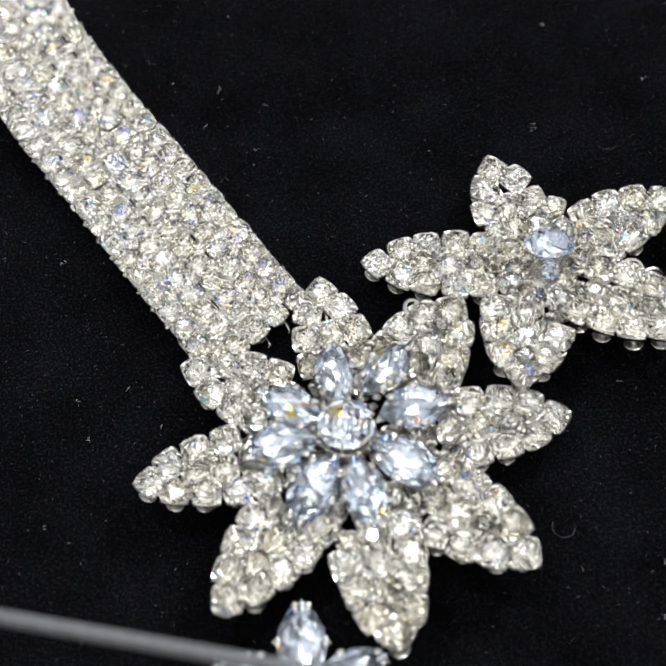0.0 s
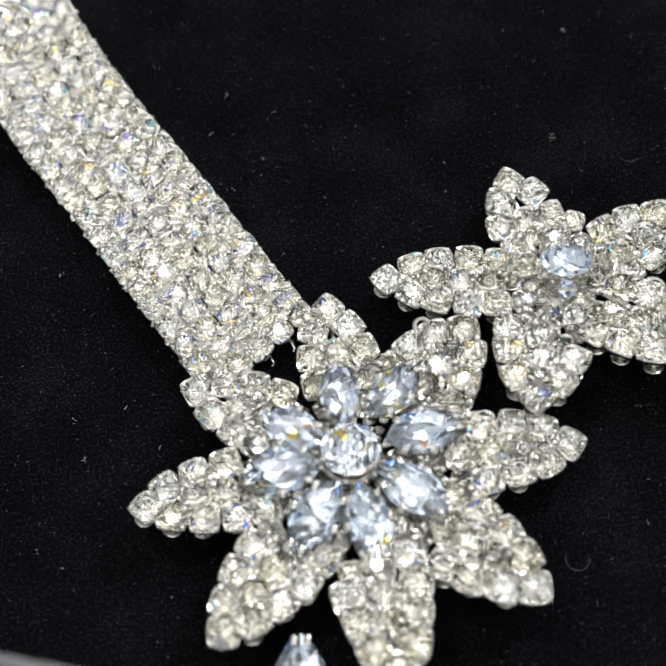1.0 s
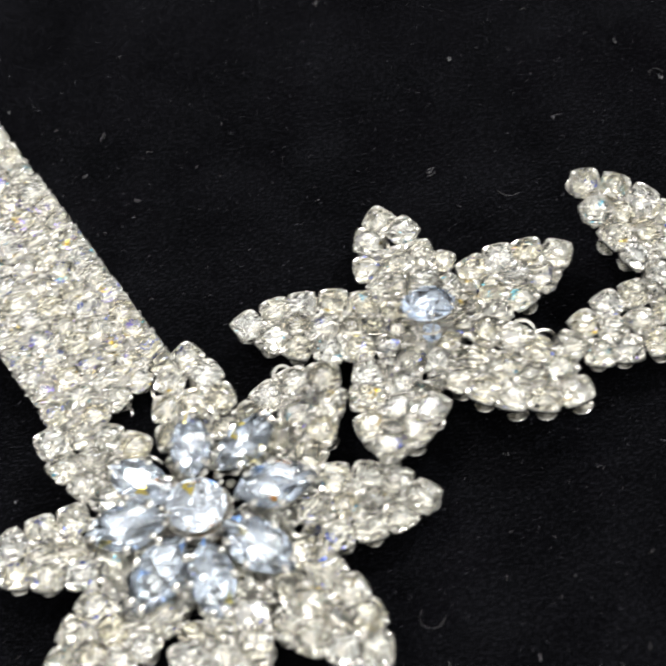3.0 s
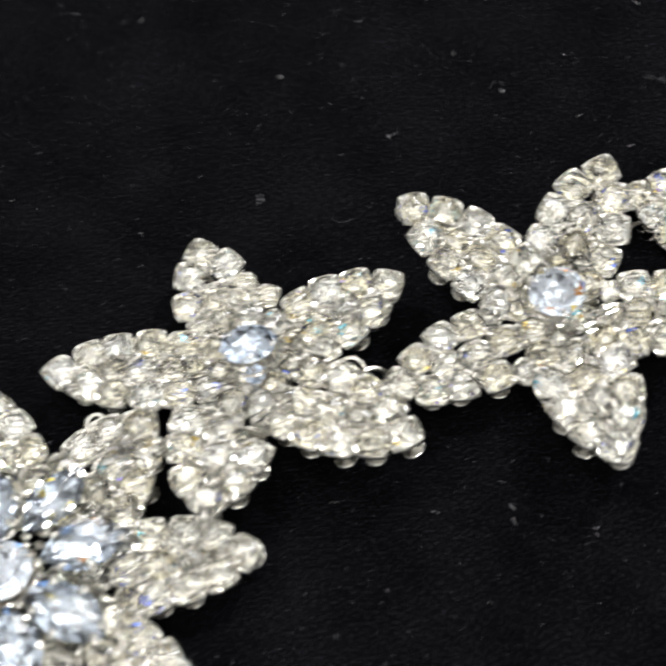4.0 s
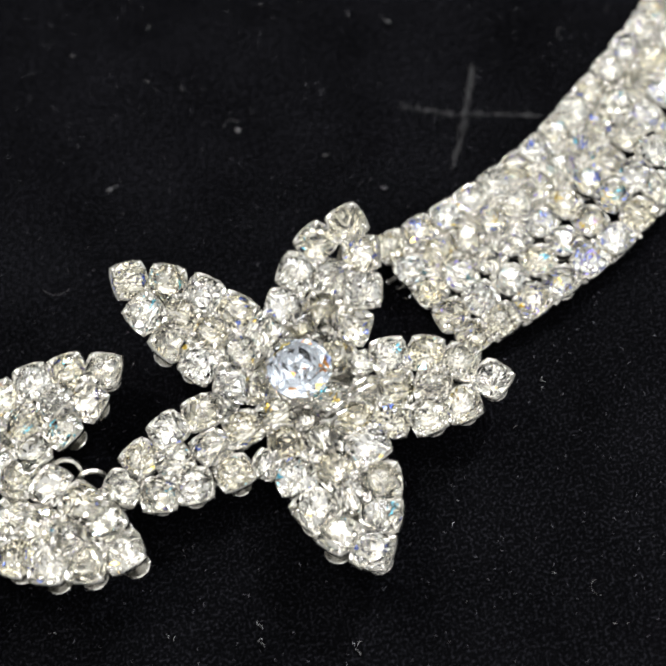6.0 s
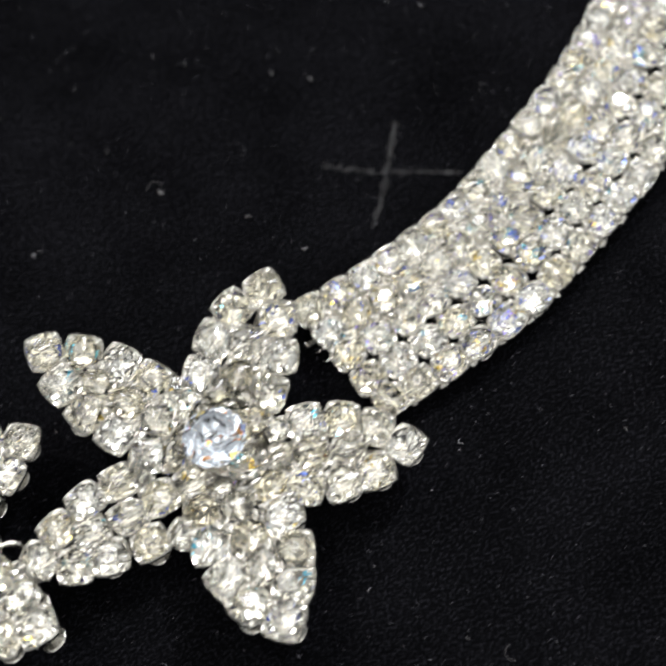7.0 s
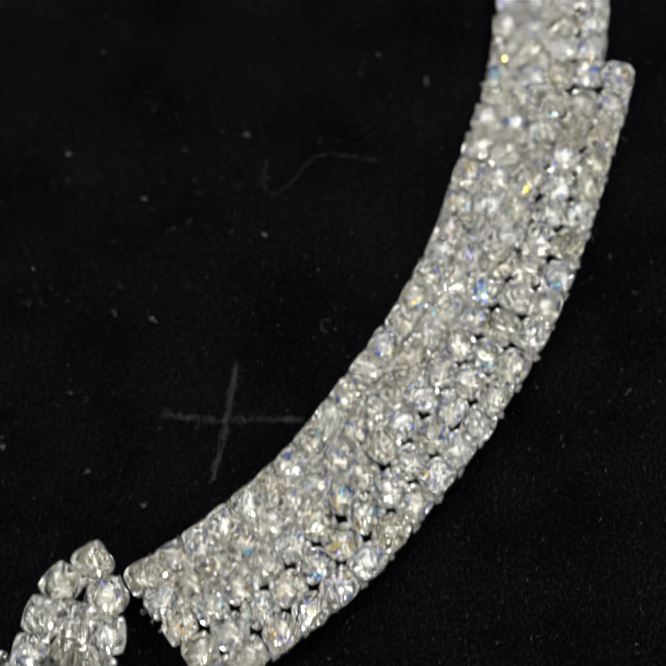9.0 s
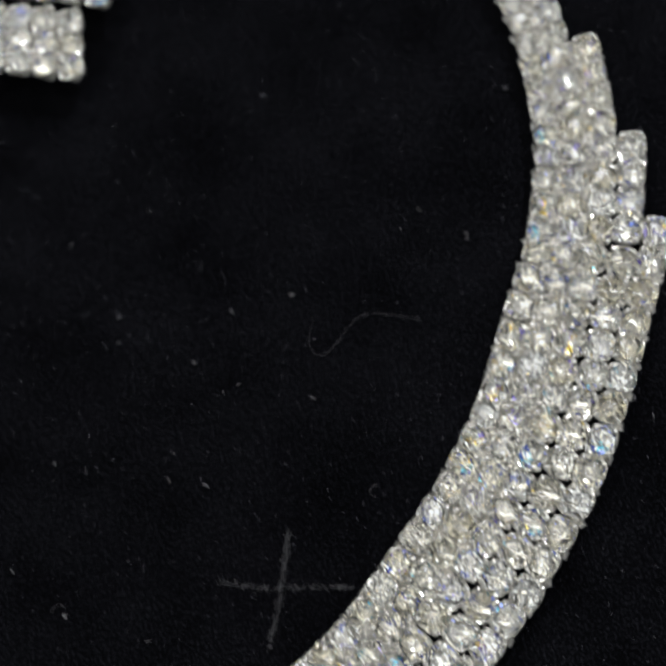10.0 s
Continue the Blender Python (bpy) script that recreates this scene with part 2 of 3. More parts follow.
# ---- the velvet pad ----
def velvet_pad():
    bm = bmesh.new()
    x0, x1, y0, y1 = -12.5 * CM, 9.5 * CM, -7.5 * CM, 12.5 * CM
    bmesh.ops.create_cube(bm, size=1, matrix=Matrix.Translation(((x0 + x1) / 2, (y0 + y1) / 2, -0.004)) @ Matrix.Diagonal((x1 - x0, y1 - y0, 0.008, 1)))
    bmesh.ops.bevel(bm, geom=bm.edges[:], offset=0.0015, segments=3, affect="EDGES")
    ob = new("ground", mesh_of("ground", bm, [VELVET]))
    return tagged(ob, "flat black velvet display pad with lint on its pile", "velvet pad", kind="structure")


velvet_pad()

# ---- the necklace ----
tagged(necklace, "silver rhinestone choker with three flowers lying on black velvet", "necklace")
necklace.empty_display_size = 0.01


def petal_frame(base, tip, z_base, z_tip):
    """The pose of a petal: x from base to tip, z away from its face."""
    a = Vector((base[0], base[1], z_base)) * CM
    b = Vector((tip[0], tip[1], z_tip)) * CM
    x = (b - a).normalized()
    y = Vector((0, 0, 1)).cross(x).normalized()
    z = x.cross(y)
    m = Matrix((x, y, z)).transposed().to_4x4()
    m.translation = a
    return m, (b - a).length / CM


def leaf_side(u):
    """How far the side of a leaf stands out, from the tip (0) to the base (1); 1 at the widest."""
    return math.sin(math.pi * (0.03 + 0.84 * u)) ** 0.75


TAKEN = []


def room(at, least, beside=0):
    """Whether a stone fits here, with so many others close beside it; books the place if so."""
    at = Vector(at) / CM
    gaps = [(at - q).length for q in TAKEN]
    if any(g < least for g in gaps) or sum(g < 0.40 for g in gaps) < beside:
        return False
    TAKEN.append(at)
    return True


def petal(base, tip, z_base, z_tip, width, label, step=0.285, start=0.05):
    """A leaf of rhinestones: a rim from the tip down both sides, and a row along the middle, on a wire frame."""
    m, length = petal_frame(base, tip, z_base, z_tip)
    half, run = width / 2 - 0.142, length - 0.152
    rim = [(run * (1 - k / 60), half * leaf_side(k / 60)) for k in range(61)]
    places = [(run, 0.0, 45.0)]
    sides = {1: [], -1: []}
    far, mark = 0.0, step * 0.82
    for (xa, ya), (xb, yb) in zip(rim, rim[1:]):
        far += math.hypot(xb - xa, yb - ya)
        if far >= mark and xb > start:
            mark += step
            for s in (1, -1):
                places.append((xb, yb * s, math.degrees(math.atan2((yb - ya) * s, xb - xa))))
                sides[s].append((xb, yb * s))
    x = run - step * 1.55
    while x > start - 0.03:
        if half * leaf_side(1 - x / run) > 0.16:
            places.append((x, 0.0, 0.0))
        x -= step * 0.97
    bm = bmesh.new()
    for line in (*sides.values(), [(0.0, 0.0), (run * 0.5, 0.0), (run, 0.0)]):
        if len(line) > 1:
            tube(bm, [(x * CM, y * CM, -0.11 * CM) for x, y in line], 0.02 * CM, 5)
    ob = part("petal", bm, SILVER, necklace, label, m)
    for x, y, turn in places:
        if not room(m @ Vector((x * CM, y * CM, 0)), 0.215):
            continue
        set_stone(ob, x + rng.uniform(-0.012, 0.012), y + rng.uniform(-0.012, 0.012), -0.02 + 0.02 * (y / 0.26) ** 2, 9.0, min(1.17, max(1.06, half / 0.28 * 1.08)), turn, TALL_CUP, tilt=(5.0 * y / half, -4.0 if x > run - 0.1 else 0.0))
    for i in range(int(run / 0.06)):
        for j in range(-6, 7):
            x, y = run - 0.1 - 0.06 * i, 0.06 * j
            if x > start and abs(y) < half * leaf_side(1 - x / run) - 0.04 and room(m @ Vector((x * CM, y * CM, 0)), 0.192):
                set_stone(ob, x, y, -0.035, 9.0, 0.90, rng.uniform(0, 90), TALL_CUP)
    return ob


def crystal_centre(x, y, z, r, label, beads=0, lean=-4.0, foil=None):
    """A large round crystal in a tall claw setting."""
    ob = piece("centre_crystal", mesh_of("centre_crystal", brilliant(r * CM, 0.42, 1.05 if foil else 0.86, 0.50, n=6, glints=0 if foil else 4, uneven=0.06), [GLASS_BLUE, foil or FOIL_WHITE, *FIRE_TINTS]), necklace, pose(x * CM, y * CM, z * CM, lean, rng.uniform(-4, 4), 0) @ pose(0, 0, 0, 0, 0, rng.uniform(0, 90)), label)
    bm = bmesh.new()
    for k in range(6):
        a = math.pi * (k + 0.5) / 3
        c, s = math.cos(a) * CM, math.sin(a) * CM
        pts = [(0.45 * r * c, 0.45 * r * s, -1.15 * r * CM), (0.8 * r * c, 0.8 * r * s, -0.6 * r * CM), (1.04 * r * c, 1.04 * r * s, 0.0), (0.94 * r * c, 0.94 * r * s, 0.14 * r * CM)]
        tube(bm, pts, 0.05 * r * CM, 6)
        blob(bm, pts[-1], 0.075 * r * CM, 0.075 * r * CM, 0.06 * r * CM)
    for s, z in ((0.50, -1.1),):
        tube(bm, [(s * r * CM * math.cos(a), s * r * CM * math.sin(a), z * r * CM) for a in [2 * math.pi * k / 16 for k in range(16)]], 0.06 * r * CM, 5, True)
    part("claw_setting", bm, SILVER, ob)
    if foil:
        # Added bead that stands in for the reflection at the crystal's lower point.
        piece("lower_crystal", mesh_of("lower_crystal", brilliant(0.36 * r * CM, 0.5, 0.8, 0.5, n=6, uneven=0.05), [GLASS_BLUE, foil]), ob, pose(0, -0.22 * r * CM, -1.25 * r * CM, 50), "added pale bead for the glint of the crystal's point")
    if beads:
        bm = bmesh.new()
        tube(bm, [(1.02 * r * CM * math.cos(a), 1.02 * r * CM * math.sin(a), -0.35 * r * CM) for a in [2 * math.pi * k / 24 for k in range(24)]], 0.05 * r * CM, 5, True)
        for k in range(beads):
            a = 2 * math.pi * (k + 0.25 * (k % 2)) / beads
            blob(bm, (1.12 * r * CM * math.cos(a), 1.12 * r * CM * math.sin(a), -0.2 * r * CM), 0.11 * r * CM, 0.11 * r * CM, 0.10 * r * CM)
        part("beaded_ring", bm, SILVER, ob, "ring of small silver beads")
    return ob


def hub(x, y, r, count, z, start=0.0):
    """A ring of rhinestones round the foot of a centre crystal."""
    bm = bmesh.new()
    tube(bm, [(r * CM * math.cos(2 * math.pi * k / 24), r * CM * math.sin(2 * math.pi * k / 24), -0.12 * CM) for k in range(24)], 0.03 * CM, 5, True)
    plate = [[bm.verts.new((s * r * CM * math.cos(2 * math.pi * k / 20), s * r * CM * math.sin(2 * math.pi * k / 20), zz * CM)) for k in range(20)] for s, zz in ((1.1, -0.15), (1.1, -0.12), (0.5, -0.10))]
    for p, q in zip(plate, plate[1:]):
        for k in range(20):
            bm.faces.new((p[k], p[(k + 1) % 20], q[(k + 1) % 20], q[k]))
    bm.faces.new(plate[-1])
    bm.faces.new(plate[0][::-1])
    for k in range(6):
        a = math.pi * (k + 0.25) / 3
        blob(bm, (0.5 * r * CM * math.cos(a), 0.5 * r * CM * math.sin(a), -0.04 * CM), 0.07 * CM, 0.07 * CM, 0.06 * CM)
    ob = part("flower_hub", bm, SILVER, necklace, "ring of rhinestones under the centre crystal", pose(x * CM, y * CM, z * CM))
    for far, turns, least, size in ((0.22, 6, 0.225, 0.98), (r, count, 0.225, 0.98), (0.52, 16, 0.225, 0.98), (0.30, 12, 0.19, 0.85), (0.42, 16, 0.19, 0.85), (0.56, 20, 0.19, 0.85), (0.68, 24, 0.19, 0.85), (0.36, 20, 0.165, 0.74), (0.48, 24, 0.165, 0.74), (0.60, 30, 0.165, 0.74)):
        for k in range(turns):
            a = start + 2 * math.pi * k / turns
            if room(((x + far * math.cos(a)) * CM, (y + far * math.sin(a)) * CM, (z + 0.06) * CM), least, 4 if far > 0.5 else 3 if far > 0.4 else 0):
                set_stone(ob, far * math.cos(a), far * math.sin(a), 0.06, 9.0, size, math.degrees(a))
    return ob


def navette(a, wide=0.58):
    """Outline of a pointed oval, one unit long to each side."""
    return math.cos(a), wide * math.sin(a) * abs(math.sin(a)) ** 0.6


def marquise(parent, inner, tip, z_in, z_tip, label, wide=0.58):
    m, length = petal_frame(inner, tip, z_in, z_tip)
    r = length / 2
    gem = brilliant(r * CM, 0.22, 0.26, 0.42, lambda a: navette(a, wide), 8, glints=2, uneven=0.07)
    ob = piece("marquise_crystal", mesh_of("marquise_crystal", gem, [GLASS_BLUE, FOIL_BLUE, *FIRE_TINTS]), parent, m @ pose(r * CM, 0, 0, rng.uniform(-6, 6), 0, 0), label)
    for a in (0.45, -0.45, 1.5, -1.5, math.pi - 0.9, math.pi + 0.9):
        x, y = navette(a, wide)
        bm = bmesh.new()
        pts = [(0.8 * x * r * CM, 0.8 * y * r * CM, -0.30 * r * CM), (1.03 * x * r * CM, 1.05 * y * r * CM, -0.02 * r * CM), (0.93 * x * r * CM, 0.92 * y * r * CM, 0.08 * r * CM)]
        tube(bm, pts, 0.055 * r * CM, 5)
        blob(bm, pts[-1], 0.12 * r * CM, 0.095 * r * CM, 0.085 * r * CM)
        part("prong", bm, SILVER, ob)
    return ob


# the flower next to the wide end of the long band
for base, tip, zt, w in (
    ((-0.17, 0.22), (-1.31, 1.08), 0.78, 0.80),
    ((0.02, 0.34), (0.54, 1.51), 0.50, 0.86),
    ((0.20, 0.07), (1.54, -0.05), 0.43, 0.83),
    ((0.01, -0.02), (0.38, -1.37), 0.53, 0.88),
    ((-0.18, -0.02), (-1.56, -0.57), 0.39, 0.82),
):
    petal(base, tip, 0.27, zt, w, "upturned leaf-shaped petal paved with clear rhinestones")
hub(-0.01, 0.14, 0.36, 8, 0.24, -math.pi / 2)
crystal_centre(-0.02, 0.20, 0.52, 0.25, "large round clear crystal in six silver claws", 0, -6.0)

# the middle flower
for base, tip, zt, w in (
    ((-2.86, -0.24), (-4.58, -0.17), 0.34, 0.78),
    ((-2.91, 0.00), (-3.22, 1.08), 0.30, 0.82),
    ((-2.60, -0.11), (-1.36, 0.49), 0.47, 0.78),
    ((-2.64, -0.39), (-1.28, -1.12), 0.62, 0.86),
    ((-2.86, -0.40), (-3.10, -1.66), 0.56, 0.94),
):
    petal(base, tip, 0.27, zt, w, "upturned leaf-shaped petal paved with clear rhinestones")
hub(-2.75, -0.21, 0.36, 8, 0.24, -math.pi / 2)
crystal_centre(-2.71, -0.15, 0.62, 0.25, "large round clear crystal in six silver claws", 0, -25.0, PEARL)

# the large flower
for base, tip, zt, w in (
    ((-4.81, -1.58), (-5.05, -0.34), 0.32, 0.82),
    ((-5.02, -1.84), (-6.40, -1.27), 0.36, 0.84),
    ((-5.08, -2.14), (-6.81, -2.55), 0.45, 0.82),
    ((-4.94, -2.36), (-6.00, -3.81), 0.57, 0.86),
    ((-4.69, -2.42), (-4.36, -4.20), 0.60, 0.90),
    ((-4.48, -2.31), (-3.08, -3.40), 0.53, 0.89),
    ((-4.40, -2.08), (-2.64, -1.90), 0.36, 0.85),
    ((-4.37, -1.69), (-3.62, -0.58), 0.30, 0.95),
):
    petal(base, tip, 0.27, zt, w, "leaf-shaped petal of the large flower paved with rhinestones")
for inner, tip in (
    ((-5.05, -2.12), (-5.82, -2.26)),
    ((-5.04, -1.94), (-5.65, -1.60)),
    ((-4.86, -1.75), (-4.95, -1.10)),
    ((-4.62, -1.68), (-4.17, -1.13)),
    ((-4.48, -1.91), (-3.75, -1.71)),
    ((-4.57, -2.15), (-3.91, -2.59)),
    ((-4.73, -2.31), (-4.55, -3.03)),
    ((-4.91, -2.28), (-5.33, -2.97)),
):
    marquise(necklace, inner, tip, 0.48, 0.44, "pale blue-white marquise crystal")
HEART_X, HEART_Y = -4.80, -2.02
bm = bmesh.new()
tube(bm, [(HEART_X * CM, HEART_Y * CM, z * CM) for z in (0.14, 0.20, 0.26)], 0.30 * CM, 24)
plate = part("rosette_plate", bm, SILVER, necklace, "round silver plate holding the marquise crystals")
bm = bmesh.new()
blob(bm, (0, 0, 0), 0.056 * CM, 0.05 * CM, 0.046 * CM)
SILVER_BEAD = mesh_of("silver_bead", bm, [SILVER])
for k in range(16):
    for far, lift in ((0.27, 0.30), (0.37, 0.33), (0.47, 0.34)):
        a = 2 * math.pi * k / 16 + (far if far > 0.3 else 0.0)
        piece("silver_bead", SILVER_BEAD, plate, pose((HEART_X + far * math.cos(a)) * CM, (HEART_Y + far * math.sin(a)) * CM, lift * CM))
crystal_centre(HEART_X, HEART_Y, 0.55, 0.28, "large round clear crystal at the heart of the flower", 9, -10.0)


# ---- the bands ----
def spline(points, per=24):
    """A smooth line through plan points, evenly divided; returns a function of arc length giving place and direction."""
    p = [Vector(q) for q in points]
    p = [2 * p[0] - p[1], *p, 2 * p[-1] - p[-2]]
    line = []
    for a, b, c, d in zip(p, p[1:], p[2:], p[3:]):
        for k in range(per):
            t = k / per
            line.append(0.5 * (2 * b + (c - a) * t + (2 * a - 5 * b + 4 * c - d) * t * t + (3 * b - a - 3 * c + d) * t**3))
    line.append(p[-2])
    far = [0.0]
    for a, b in zip(line, line[1:]):
        far.append(far[-1] + (b - a).length)

    def at(s):
        k = min(max(int(np.searchsorted(far, s)) - 1, 0), len(line) - 2)
        d = line[k + 1] - line[k]
        return line[k] + d * ((s - far[k]) / (far[k + 1] - far[k])), d.normalized()

    return at, far[-1]


bead = bmesh.new()
for k in range(5):
    a = 2 * math.pi * k / 5
    blob(bead, (0.036 * CM * math.cos(a), 0.036 * CM * math.sin(a), 0.012 * CM * (k % 2)), 0.042 * CM, 0.042 * CM, 0.05 * CM)
BEAD = mesh_of("solder_bead", bead, [SILVER])


def band(points, side, rows_at, first, pitch, across, z, label, filled):
    """Rows of rhinestones beside an inner edge; side: +1 to the left of it. rows_at(s) gives how many rows stand there, by arc length."""
    inner, total = spline(points)
    middle = []
    for k in range(60):
        p, d = inner(total * k / 59)
        middle.append(p + Vector((-d.y, d.x)) * side * across * 2.2)
    at, length = spline(middle, 4)
    bm = bmesh.new()
    places, bars = [], []
    for k in range(int((length - 0.1) / pitch)):
        s = 0.17 + k * pitch
        bar = []
        for j in range(rows_at(s)):
            p, d = at(min(s + first * j, length))
            n = Vector((-d.y, d.x)) * side
            q = p + n * (0.05 + across * (j - 2.2))
            ahead, dd = at(min(s + first * j + 0.1, length))
            near = (ahead + Vector((-dd.y, dd.x)) * side * (0.05 + across * (j - 2.2)) - q).length / 0.1
            bar.append(q)
            places.append((q.x + rng.uniform(-0.01, 0.01), q.y + rng.uniform(-0.01, 0.01), math.degrees(math.atan2(d.y, d.x)), min(1.2, max(0.86, pitch * near / 0.268))))
        bars.append(bar)
    tube(bm, [(p.x * CM, p.y * CM, (z - 0.125) * CM) for p in (at(length * k / 40)[0] - Vector((at(length * k / 40)[1].y, -at(length * k / 40)[1].x)) * side * across * -1.2 for k in range(41))], 0.02 * CM, 5)
    ob = part("band", bm, SILVER, necklace, label)
    for one, two in zip(bars, bars[1:]):
        rows = min(len(one), len(two))
        spots = [(0.25 * (one[g] + one[g + 1] + two[g] + two[g + 1]), -0.035, 1.0) for g in range(min(filled, rows - 1))]
        for end, beside in ((0, 1), (rows - 1, rows - 2)):
            outward = 0.5 * (one[end] - one[beside] + two[end] - two[beside])
            spots.append((0.5 * (one[end] + two[end]) + 0.34 * outward, -0.05, 0.8))
        for q, lift, size in spots:
            wide = rng.uniform(0.85, 1.2)
            piece("solder_bead", BEAD, ob, pose(q.x * CM, q.y * CM, (z + lift + rng.uniform(-0.015, 0.015)) * CM, 0, 0, rng.uniform(0, 180)) @ Matrix.Diagonal((size * wide, size / wide, size, 1)))
    for bar in bars:
        bm = bmesh.new()
        tube(bm, [(q.x * CM, q.y * CM, (z - 0.1) * CM) for q in bar], 0.02 * CM, 5)
        part("crossbar", bm, SILVER, ob)
    for x, y, turn, size in places:
        set_stone(ob, x, y, z + rng.uniform(-0.02, 0.02), 12.0, min(across / 0.258, size + 0.04) * rng.uniform(0.985, 1.015), turn, None, size * 1.01, 3.0, FIERY_STONES)
    return ob


band(
    [(0.63, 1.25), (1.45, 1.64), (2.16, 2.11), (3.03, 2.95), (3.58, 3.66), (4.10, 4.64), (4.39, 5.25), (4.59, 5.95), (4.66, 6.70), (4.59, 7.57), (4.33, 8.40)],
    -1,
    lambda s: 5 if s < 6.12 else 4 if s < 6.93 else 3 if s < 8.0 else 2,
    0.03,
    0.266,
    0.250,
    0.17,
    "curved five-row rhinestone band narrowing in steps",
    2,
)
band(
    [(-5.15, -0.57), (-5.32, -0.36), (-5.70, 0.15), (-6.15, 0.76), (-6.72, 1.54), (-7.20, 2.19), (-7.61, 2.80), (-7.92, 3.35), (-8.32, 4.20)],
    1,
    lambda s: 5,
    -0.01,
    0.252,
    0.271,
    0.17,
    "straight five-row rhinestone band",
    4,
)


def jump_ring(x, y, z, r, tilt, turn):
    bm = bmesh.new()
    tube(bm, [(r * CM * math.cos(a), r * CM * math.sin(a), 0) for a in [2 * math.pi * k / 20 for k in range(20)]], 0.022 * CM, 6, True)
    part("jump_ring", bm, SILVER, necklace, "thin silver jump ring", pose(x * CM, y * CM, z * CM, tilt, 0, turn))


jump_ring(-1.85, -0.32, 0.26, 0.12, 35, 20)
jump_ring(-1.66, -0.39, 0.24, 0.11, 62, 10)
jump_ring(-4.10, -0.68, 0.28, 0.085, 25, 60)


def wire_part(name, pts, r, label):
    bm = bmesh.new()
    tube(bm, [(x * CM, y * CM, z * CM) for x, y, z in pts], r * CM, 6)
    part(name, bm, SILVER, necklace, label)


wire_part("link_bar", [(-0.46, -0.36, 0.14), (-0.36, -0.44, 0.17), (-0.25, -0.50, 0.14)], 0.035, "short bright silver link between two petals")
for (x0, y0), (x1, y1) in (((0.13, -0.15), (0.27, -0.06)), ((0.16, -0.20), (0.28, -0.13)), ((0.31, 0.02), (0.46, 0.10)), ((0.33, -0.04), (0.47, 0.04))):
    wire_part("hub_bar", [(x0, y0, 0.35), (0.5 * (x0 + x1), 0.5 * (y0 + y1), 0.40), (x1, y1, 0.38)], 0.014, "short silver bar beside the crystal")
for x, y, dx, dy in ((-5.60, -0.86, 0.05, -0.10), (-5.40, -0.72, 0.05, -0.09), (0.90, 0.98, -0.07, -0.05), (0.95, 0.90, -0.06, -0.06)):
    wire_part("end_tab", [(x, y, 0.10), (x + dx, y + dy, 0.10), (x + dx * 1.1 + dy * 0.25, y + dy * 1.1 - dx * 0.25, 0.09)], 0.006, "tiny cut wire end of the band")

# ---- the hairpin in front ----
hairpin = tagged(new("hairpin"), "hairpin with pale marquise crystal flower on black velvet", "hairpin")
hairpin.empty_display_size = 0.01
HUB = Vector((-5.25, -4.58))
bm = bmesh.new()
tube(bm, [(x * CM, y * CM, 0.10 * CM) for x, y in ((-5.25, -4.58), (-4.7, -5.15), (-4.1, -5.8))], 0.06 * CM, 8)
for k in range(5):
    a = 2 * math.pi * k / 5
    blob(bm, ((HUB.x + 0.1 * math.cos(a)) * CM, (HUB.y + 0.1 * math.sin(a)) * CM, 0.24 * CM), 0.08 * CM, 0.08 * CM, 0.18 * CM)
part("pin", bm, SILVER, hairpin, "straight silver pin with a clustered head")
for tip in ((-5.25, -3.68), (-4.48, -4.19), (-6.05, -4.21), (-4.80, -5.27), (-5.72, -5.27)):
    d = (Vector(tip) - HUB).normalized()
    marquise(hairpin, HUB + d * 0.08, tip, 0.36, 0.40, "pale blue-white marquise crystal", 0.58)

# ---- the rail along the near edge of the pad ----
rail = tagged(new("display_rail"), "matt grey metal rail on short posts beside the velvet", "rail")
rail.empty_display_size = 0.01
RAIL_A, RAIL_B = Vector((-11.4, -3.63, 3.0)), Vector((1.6, -6.23, 3.0))
bm = bmesh.new()
tube(bm, [RAIL_A.lerp(RAIL_B, k / 8) * CM for k in range(9)], 0.058 * CM, 12)
part("rod", bm, GREY_PAINT, rail)
for end in (RAIL_A, RAIL_B):
    bm = bmesh.new()
    tube(bm, [(end.x * CM, end.y * CM, z * CM) for z in (0.1, 1.5, 3.0)], 0.058 * CM, 12)
    part("post", bm, GREY_PAINT, rail)
    bm = bmesh.new()
    tube(bm, [(end.x * CM, end.y * CM, z * CM) for z in (0.0, 0.06, 0.12)], 0.35 * CM, 20)
    part("foot", bm, GREY_PAINT, rail)

# ---- the other rhinestone piece beyond the band ----
earring = tagged(new("earring"), "stepped rhinestone earring drop lying on black velvet", "earring")
earring.empty_display_size = 0.01
bm = bmesh.new()
tube(bm, [(-0.6 * CM, 7.95 * CM, 0.3 * CM), (-0.2 * CM, 9.3 * CM, 0.3 * CM)], 0.03 * CM, 6)
drop = part("backing_wire", bm, SILVER, earring, "thin silver wire backing")
for i in range(6):
    for k in range(5 if i < 3 else 6):
        x = (0.36 if i < 3 else 0.66) - 0.255 * k + 0.02 * i
        y = 7.86 + 0.10 * k + 0.25 * i
        set_stone(drop, x, y, 0.30, 6.0, cut=FIERY_STONES)

# ---- marks and lint on the velvet ----
def fibre(bm, x, y, length, r, lift, bend):
    a = rng.uniform(0, 2 * math.pi)
    pts = []
    for k in range(4):
        t = k / 3 - 0.5
        aa = a + bend * t
        pts.append((x * CM + length * t * math.cos(aa), y * CM + length * t * math.sin(aa), lift * (0.4 + 0.6 * (1 - 4 * t * t)) + r))
    tube(bm, pts, r, 3)


